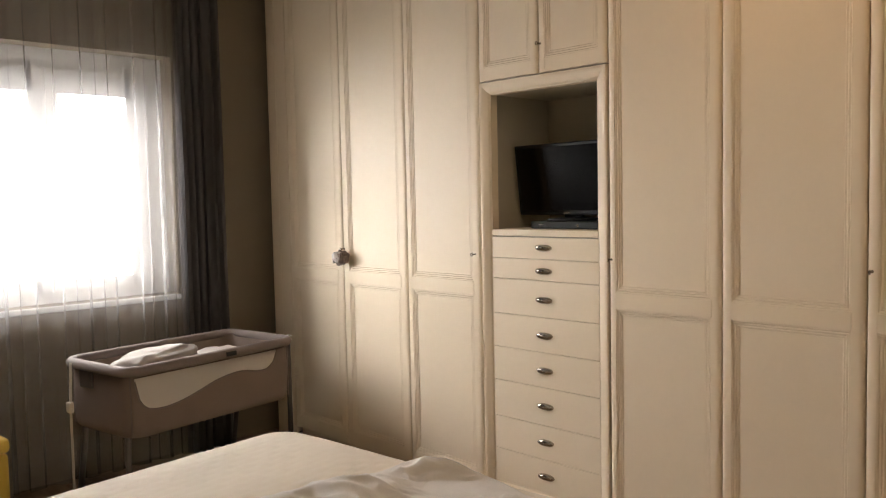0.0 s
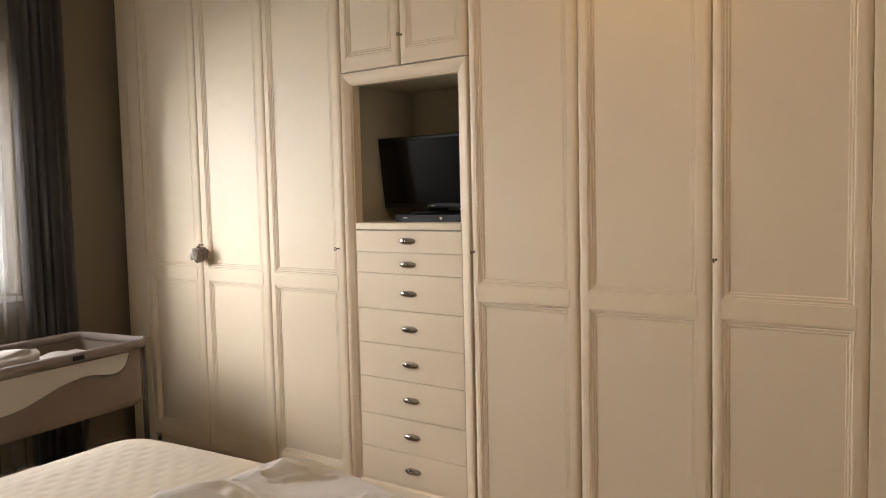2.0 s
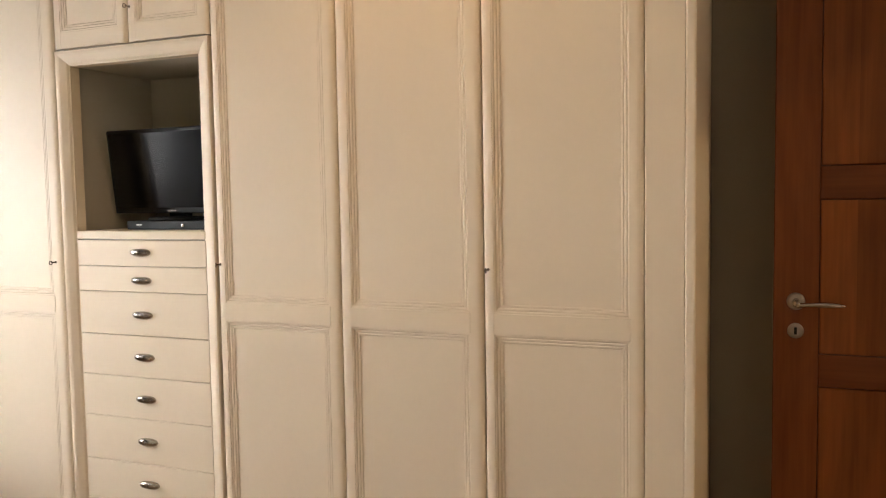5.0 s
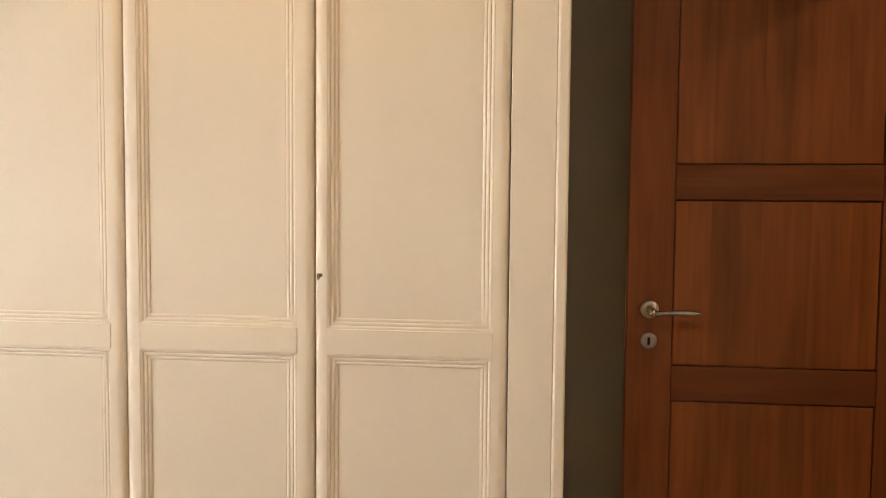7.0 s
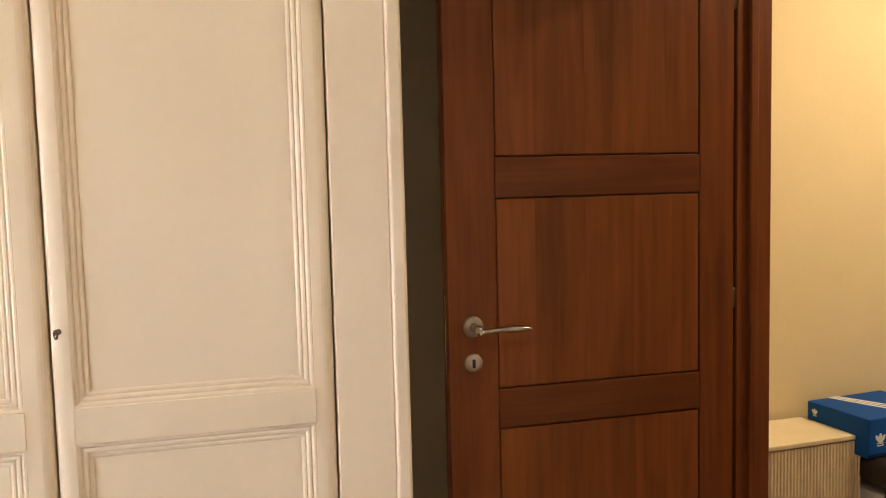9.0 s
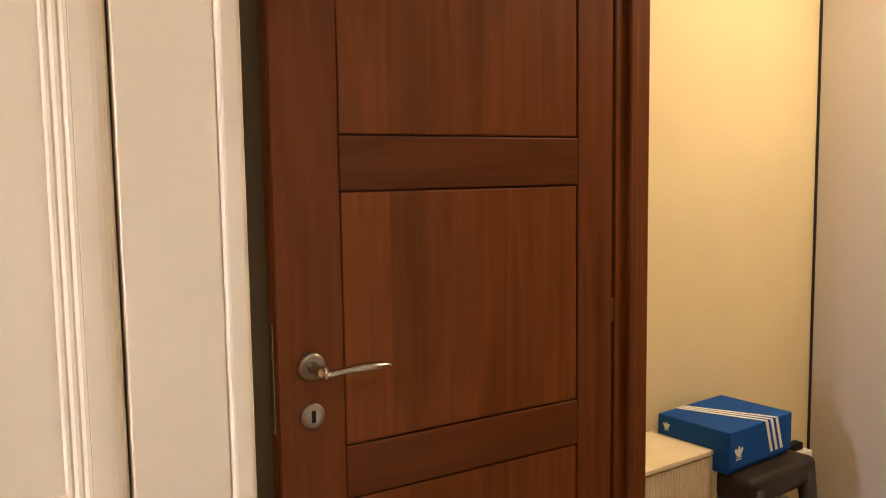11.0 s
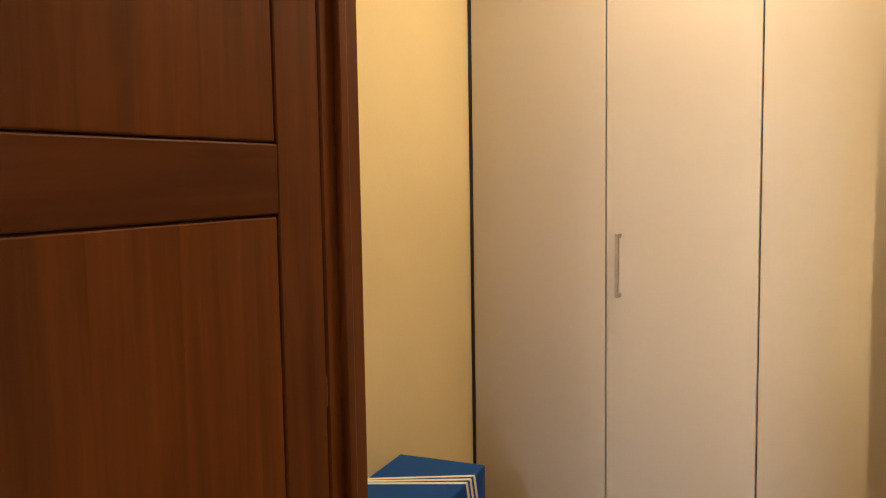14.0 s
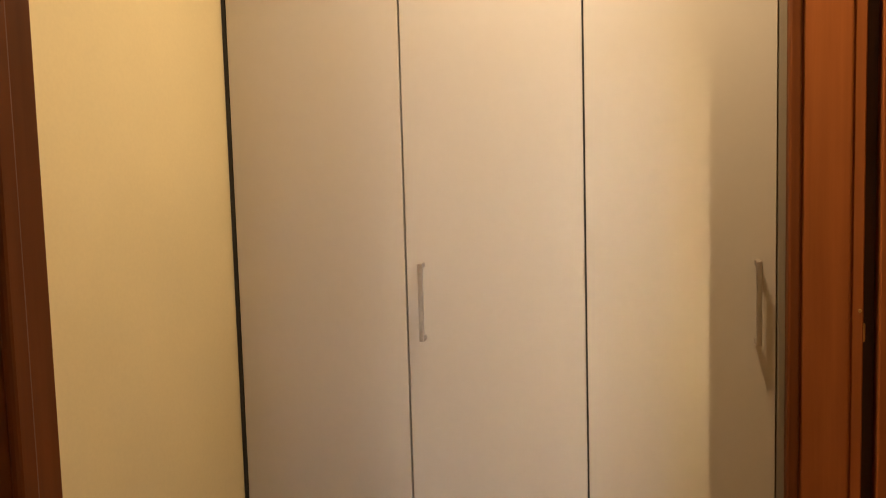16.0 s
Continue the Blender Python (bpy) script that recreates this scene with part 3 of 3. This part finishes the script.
# ---- crib ----
CR = pose(-1.60, -0.815, 0, 0, 0, 9)


def rounded(lx, ly, z, r, n=7):
    pts = []
    for cx, cy, a0 in ((1, 1, 0), (-1, 1, 90), (-1, -1, 180), (1, -1, 270)):
        for k in range(n):
            a = radians(a0 + 90 * k / (n - 1))
            pts.append(Vector((cx * (lx - r) + r * math.cos(a), cy * (ly - r) + r * math.sin(a), z)))
    return pts


crib = thing("bedside_crib", (-1.60, -0.815, 0), "taupe fabric bedside crib with a white mesh side on tube legs", "crib")
HX, HY = 0.255, 0.475
bm = tube(rounded(HX, HY, 0.702, 0.07), 0.024, 12, closed=True)
bm.transform(CR)
part("padded_rim", bm, CRIBPAD, crib, "", True)
bm = loops([rounded(HX * k, HY * k2, z, 0.07) for k, k2, z in ((0.92, 0.95, 0.402), (0.97, 0.975, 0.414), (0.985, 0.985, 0.44), (0.99, 0.99, 0.58), (0.985, 0.985, 0.70), (0.94, 0.96, 0.70), (0.93, 0.95, 0.56))], caps=False)
bm.transform(CR)
part("fabric_body", bm, CRIBCLOTH, crib, "", True)
bm = loops([rounded(HX * 0.96, HY * 0.97, z, 0.07) for z in (0.43, 0.47, 0.53, 0.555)])
bm.transform(CR)
part("mattress", bm, PILLOW, crib, "pale padded mattress", True)
# wavy mesh window along the long side
top, low = [], []
for k in range(41):
    s = -0.445 + 0.80 * k / 40
    top.append(Vector((HX * 0.985 + 0.004, s, 0.672)))
    wv = sum(np.interp(s + o, (-0.47, -0.32, -0.2, 0.0, 0.13, 0.26, 0.36), (0.55, 0.515, 0.53, 0.592, 0.607, 0.578, 0.60)) for o in (-0.04, -0.02, 0, 0.02, 0.04)) / 5
    ends = min(1.0, (0.40 - abs(s + 0.045)) / 0.07)
    low.append(Vector((HX * 0.99 + 0.004, s, 0.66 + (wv - 0.66) * math.sqrt(max(0.0, 1 - (1 - ends) ** 2)))))
mid = [(a + b) / 2 + Vector((0.002, 0, 0)) for a, b in zip(top, low)]
bm = loops([top, mid, low], closed=False)
bm.transform(CR)
part("mesh_window", bm, CRIBMESH, crib, "white mesh window with a wavy edge", True)
bm = tube(low, 0.004, 6)
bm.transform(CR)
part("piping", bm, CRIBPAD, crib)
bm = boxes((HX + 0.020, HX + 0.027, 0.03, 0.09, 0.692, 0.714), r=0.003, seg=2, m=CR)
part("badge", bm, BLACK, crib, "small dark oval badge")
for sy in (-1, 1):
    for sx in (-1, 1):
        bm = tube([(sx * 0.17, sy * 0.43, 0.46), (sx * 0.18, sy * 0.445, 0.3), (sx * 0.235, sy * 0.45, 0.03)] if sx < 0 or sy < 0 else [(0.20, sy * 0.489, 0.68), (0.202, sy * 0.490, 0.4), (0.225, sy * 0.47, 0.03)], 0.014, 10)
        bm.transform(CR)
        part("leg", bm, CRIBTUBE, crib, "", True)
    bm = tube([(-0.30, sy * 0.45, 0.018), (0.30, sy * 0.45, 0.018)], 0.017, 10)
    bm.transform(CR)
    part("foot_bar", bm, CRIBTUBE, crib, "", True)
    bm = boxes((-0.13, -0.03, sy * (HY - 0.004) - 0.012, sy * (HY - 0.004) + 0.012, 0.60, 0.68), r=0.006, seg=2, m=CR)
    part("bracket", bm, CRIBTUBE, crib)
bm = tube([(-0.16, -HY - 0.027, 0.71), (-0.165, -HY - 0.035, 0.5), (-0.155, -HY - 0.04, 0.3), (-0.17, -HY - 0.035, 0.06)], 0.012, 6, flat=0.25)
bm.transform(CR)
part("strap", bm, STRAPCLOTH, crib, "beige hanging strap")
bm = tube([(HX * 0.86, HY - 0.026, 0.64), (HX * 0.86, HY - 0.03, 0.715), (HX * 0.86, HY, 0.729), (HX * 0.86, HY + 0.022, 0.72)], 0.009, 8, flat=0.2)
bm.transform(CR)
part("strap", bm, PRINT, crib, "short white strap over the rim", True)
for sx in (-1, 1):
    for sy in (-1, 1):
        bm = tube([(sx * (HX * 0.985 - 0.018), sy * (HY * 0.985 - 0.016), z) for z in (0.415, 0.5, 0.6, 0.69)], 0.0035, 6)
        bm.transform(CR)
        part("seam", bm, CRIBPAD, crib)
bm = boxes((-0.182, -0.147, -HY - 0.048, -HY - 0.026, 0.48, 0.53), r=0.004, m=CR)
part("buckle", bm, STRAPCLOTH, crib)
part("crib_cushion", bulged(0, 0, 0, 0.15, 0.185, 0.075, 0.62, 48, CR @ pose(0.03, -0.19, 0.67, 3, -8, 6), 0.16), PILLOW, None, "pale linen cushion lying in the crib", True, category="cushion")
part("crib_blanket", bulged(0, 0, 0, 0.17, 0.16, 0.05, 0.7, 24, CR @ pose(-0.02, 0.22, 0.62, 0, 0, 0), 0.3), PILLOW, None, "pale folded blanket lying in the crib", True, category="blanket")

# ---- bed ----
BED = pose(-0.50, -0.985, 0, 0, 0, 6.5)      # foot corner beside the crib
bed = thing("bed", (0.45, -1.9, 0), "double bed covered with a cream quilt", "bed")
part("base", boxes((0.06, 1.54, -1.94, -0.06, 0.0, 0.26), r=0.01, m=BED), CRIBCLOTH, bed)
part("mattress", boxes((0.02, 1.58, -1.98, -0.02, 0.261, 0.53), r=0.06, seg=4, m=BED), PRINT, bed)


def quilt():
    rings, nx, ny = [], 330, 130
    for j in range(ny + 1):
        row = []
        for i in range(nx + 1):
            u, v = -0.42 + 2.44 * i / nx, 0.42 - 2.42 * j / ny
            ox, oy = max(0, -u) + max(0, u - 1.6), max(0, v)
            x, y, z = min(max(u, 0), 1.6), min(v, 0), 0.548
            drop = max(ox, oy)
            rr = 0.085
            if drop > 0:
                a = min(drop / rr, math.pi / 2)
                out, down = rr * math.sin(a), rr * (1 - math.cos(a)) + max(0, drop - rr * math.pi / 2)
                if ox >= oy:
                    x += (-1 if u < 0 else 1) * out * 0.9
                    y += 0.55 * min(oy, 0.06)
                else:
                    y += out * 0.9
                    x += (-1 if u < 0 else 1) * 0.55 * min(ox, 0.06) if ox else 0
                z -= down
            edge = min(1.0, 0.15 + max(0.0, min(u, 1.6 - u, -v)) / 0.12)
            q = edge * 0.0058 * abs(math.sin(u * math.pi / 0.045)) ** 0.5 * (0.12 + 0.88 * abs(math.sin(v * math.pi / 0.09 + (math.floor(u / 0.045) % 2) * math.pi / 2)) ** 0.6)
            z += q + 0.006 * noise.noise(Vector((u * 2.2, v * 2.2, 0)))
            cx, cy = (0.075 if x < 0.8 else 1.525), -0.075
            if y > cy and (x - cx) * (1 if x > 0.8 else -1) > 0:
                far = math.hypot(x - cx, y - cy)
                bound = max(abs(x - cx), y - cy)
                x, y = cx + (x - cx) * bound / far, cy + (y - cy) * bound / far
            row.append((x, y, z))
        rings.append(row)
    bm = loops(rings, closed=False)
    bm.transform(BED)
    ob = part("bed_quilt", bm, QUILT, None, "cream quilted coverlet spread over the bed", True, category="quilt")
    so = ob.modifiers.new("thickness", "SOLIDIFY")
    so.thickness = 0.008
    so.offset = -1


quilt()


def throw():
    rings, nx, ny = [], 120, 100
    for j in range(ny + 1):
        row = []
        for i in range(nx + 1):
            u, v = i / nx, j / ny
            x = 0.72 + 0.86 * u + 0.03 * math.sin(v * 5 + 1)
            y = -0.04 - 0.75 * v + 0.05 * math.sin(u * 7)
            x -= 0.10 * math.sin(v * math.pi) * (1 - u)
            p = Vector((u * 4.2 + 0.6 * v, v * 5.0 - 0.5 * u, 1.3))
            edge = min(1, min(u, 1 - u, v, 1 - v) / 0.09) ** 0.6
            fold = math.sin(7.5 * v + 2.6 * math.sin(2.4 * u + 0.8) + 3.0 * u) * 0.03 + math.sin(13 * u - 5 * v + 2 * math.sin(4 * v)) * 0.016 + 0.02 * abs(noise.noise(Vector((u * 9 + 3 * v, v * 7, 4.0))))
            z = 0.567 + edge * max(0.004, 0.020 + fold + 0.014 * noise.noise(p * 1.4) + 0.016 * (1 - abs(noise.noise(p * 2.3))) ** 3)
            row.append((x, y, z))
        rings.append(row)
    bm = loops(rings, closed=False)
    bm.transform(BED)
    ob = part("throw_blanket", bm, THROW, None, "rumpled pale grey fleece throw on the bed", True, category="blanket")
    so = ob.modifiers.new("thickness", "SOLIDIFY")
    so.thickness = 0.012
    so.offset = -1


throw()

# mustard storage pouf by the window
pf = thing("storage_pouf", (-1.775, -1.835, 0), "mustard yellow fabric storage pouf with a lid", "pouf")
PF = pose(-1.775, -1.835, 0, 0, 0, 3)
part("body", boxes((-0.19, 0.19, -0.19, 0.19, 0.0, 0.375), r=0.015, seg=2, m=PF), MUSTARD, pf)
part("lid", boxes((-0.198, 0.198, -0.198, 0.198, 0.377, 0.445), r=0.025, seg=3, m=PF), MUSTARD, pf)

# ---- corridor ----
CS = [0.851, 0.4165, -0.0085, -0.4235]
for k, (ya, yb) in enumerate(zip(CS, CS[1:])):
    u = thing("corridor_wardrobe_unit", (4.45, (ya + yb) / 2, 0), "pale laminate wardrobe unit with a plain full-height door, closed", "wardrobe", "corridor wardrobe units")
    # body coloured near-black so the joints between doors look shaded
    part("body", boxes((CX + 0.026, 4.75, yb + 0.0005, ya - 0.0005, 0.0, 2.69)), GAPSHADE, u)
    d = part("door", boxes((CX, CX + 0.02, yb + 0.0022, ya - 0.0022, 0.06, 2.66), r=0.0012), LILAC, u)
    part("plinth", boxes((CX + 0.03, CX + 0.05, yb, ya, 0.0, 0.058)), LILAC, u)
    if k == 0:
        # the gap's shade beside the end wall, put in as a dark strip
        part("shadow_strip", boxes((CX + 0.002, 4.75, 0.8515, CY - 0.001, 0.0, 2.69)), GAPSHADE, u, "dark strip painted as the shade in the gap between wardrobe and wall")
    if k == 2:
        # shadow beside the door frame, made as a strip in the taupe colour
        part("shadow_strip", boxes((CX - 0.004, 4.75, -0.4395, -0.4245, 0.0, 2.69)), TAUPE, u, "taupe strip painted as the shadow between wardrobe and door frame")
    hy = {1: 0.375, 2: -0.381}.get(k)
    if hy is not None:
        h = part("handle", boxes((CX - 0.034, CX - 0.025, hy - 0.006, hy + 0.006, 1.054, 1.240), r=0.002, seg=2), SATIN, d, "slim satin bow handle")
        for z in (1.060, 1.234):
            part("post", boxes((CX - 0.026, CX, hy - 0.005, hy + 0.005, z - 0.006, z + 0.006), r=0.001), SATIN, h)
cd = thing("corridor_door", (4.2, -0.95, 0), "reddish cherry wooden door in its frame, closed", "door")
part("casing", boxes((4.138, 4.22, -0.465, -0.4400, 0, 2.2), r=0.005, seg=2), CHERRY_S, cd)
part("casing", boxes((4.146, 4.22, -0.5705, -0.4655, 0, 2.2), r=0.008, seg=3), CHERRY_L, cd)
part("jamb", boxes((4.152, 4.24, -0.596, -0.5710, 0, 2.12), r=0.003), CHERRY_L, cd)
# the rebate's shadow, put in as dark brown colour
part("rebate", boxes((4.20, 4.24, -0.631, -0.5965, 0, 2.12)), GROOVE, cd)
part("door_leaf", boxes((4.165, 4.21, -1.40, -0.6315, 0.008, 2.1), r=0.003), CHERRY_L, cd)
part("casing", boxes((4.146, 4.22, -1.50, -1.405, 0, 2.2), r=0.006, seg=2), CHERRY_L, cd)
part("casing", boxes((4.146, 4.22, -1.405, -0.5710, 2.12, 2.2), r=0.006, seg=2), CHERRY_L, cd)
for z in (0.27, 1.078, 1.86):
    part("hinge", lathe([(0, -0.022), (0.006, -0.02), (0.007, -0.016), (0.007, 0.016), (0.006, 0.02), (0, 0.022)], (4.178, -0.600, z), "z", 12), BRASS, cd, "brass barrel hinge", True)
part("screw", lathe([(0, -0.002), (0.004, -0.001), (0.004, 0), (0, 0)], (4.152, -0.588, 1.13), "x", 10), BRASS, cd)

# wicker hamper
HB = pose(3.215, 0.715, 0, 0, 0, 3)
hm = thing("wicker_hamper", (3.205, 0.715, 0), "cream wicker hamper with a wooden lid", "hamper")
part("body", boxes((-0.185, 0.185, -0.10, 0.10, 0.0, 0.589), r=0.008, m=HB), WICKER, hm)
lid = part("lid", boxes((-0.195, 0.195, -0.11, 0.11, 0.592, 0.607), r=0.003, seg=2, m=HB), WICKERWOOD, hm, "cream wooden lid")
for k in range(31):
    x = -0.18 + 0.36 * k / 30
    bm = tube([(x, -0.104, 0.01), (x, -0.104, 0.588)], 0.0042, 6)
    bm.transform(HB)
    part("wicker_strand", bm, WICKER, hm)
for k in range(17):
    y = -0.095 + 0.19 * k / 16
    bm = tube([(0.189, y, 0.01), (0.189, y, 0.588)], 0.0042, 6)
    bm.transform(HB)
    part("wicker_strand", bm, WICKER, hm)

# dark stool carrying the shoe box
SB = pose(3.56, 0.665, 0, 0, 0, 5.5)
stl = thing("plastic_stool", (3.56, 0.66, 0), "dark brown plastic stool carrying a shoe box", "stool")
part("seat", boxes((-0.165, 0.165, -0.15, 0.15, 0.462, 0.543), r=0.022, seg=4, m=SB), STOOL, stl, "", True)
for sx, x in ((-1, -0.13), (1, 0.13)):
    for sy, y in ((-1, -0.13), (1, 0.11)):
        bm = tube([(x, y, 0.51), (x + sx * 0.05, y + sy * 0.04, 0.0)], [0.028, 0.02], 8)
        bm.transform(SB)
        part("leg", bm, STOOL, stl, "", True)
part("pale_storage_box", boxes((-0.10, 0.11, -0.10, 0.10, 0.0, 0.42), r=0.01, seg=2, m=SB), PRINT, None, "pale plastic storage box under the stool", category="box")

BX = pose(3.530, 0.700, -0.005, 0, 0, 5.5)
sb = thing("shoe_box", (3.541, 0.698, 0.544), "blue cardboard shoe box with three white stripes", "shoe box")
part("body", boxes((-0.153, 0.153, -0.114, 0.114, 0.549, 0.650), r=0.002, m=BX), BLUE, sb)
lid = part("lid", boxes((-0.158, 0.158, -0.122, 0.122, 0.562, 0.672), r=0.004, seg=2, m=BX), BLUE, sb)
for k in range(3):
    o = 0.026 * k
    bm = bmesh.new()
    a, b = (-0.078 + o * 0.6, 0.122), (0.014 + o, -0.122)
    w = 0.0135
    for pts in ([(a[0], a[1], 0.6726), (a[0] + w, a[1], 0.6726), (b[0] + w, b[1], 0.6726), (b[0], b[1], 0.6726)],
                [(b[0], -0.1226, 0.6722), (b[0] + w, -0.1226, 0.6722), (b[0] + w + 0.03, -0.1226, 0.575), (b[0] + 0.03, -0.1226, 0.575)]):
        bm.faces.new([bm.verts.new(p) for p in pts])
    bm.transform(BX)
    part("stripe", bm, PRINT, lid, "white printed stripe")


def leaf_mark(cx, z, size, m):
    bm = bmesh.new()
    for ang in (-38, 0, 38):
        pts = []
        for q in np.linspace(0, math.tau, 13)[:-1]:
            px, pz = 0.22 * size * math.cos(q), 0.5 * size + 0.5 * size * math.sin(q)
            ca, sa = math.cos(radians(ang)), math.sin(radians(ang))
            pts.append((cx + px * ca + pz * sa, -0.1228 - 0.0002 * (ang + 38) / 38, z - px * sa + pz * ca))
        bm.faces.new([bm.verts.new(p) for p in pts])
    for row in ((-0.5, 0.5, -0.12, -0.02), (-0.45, 0.45, -0.36, -0.22)):
        bm.faces.new([bm.verts.new((cx + row[i] * size, -0.1228, z + row[j] * size)) for i, j in ((0, 2), (1, 2), (1, 3), (0, 3))])
    bm.transform(m)
    part("printed_mark", bm, PRINT, sb, "white printed leaf mark")


leaf_mark(-0.115, 0.598, 0.03, BX)
leaf_mark(-0.09, 0.635, 0.018, BX @ pose(-0.0355, 0, 0, 0, 0, -90))

# white power supply and black plug on the floor side of the wall
pw = thing("power_block", (4.10, 0.83, 0.345), "white plastic power block with black plug at the wall", "power block")
part("casing", boxes((4.045, 4.125, 0.805, 0.859, 0.345, 0.405), r=0.006, seg=2), PRINT, pw)
part("plug", boxes((4.035, 4.10, 0.825, 0.861, 0.406, 0.432), r=0.004), BLACK, pw)
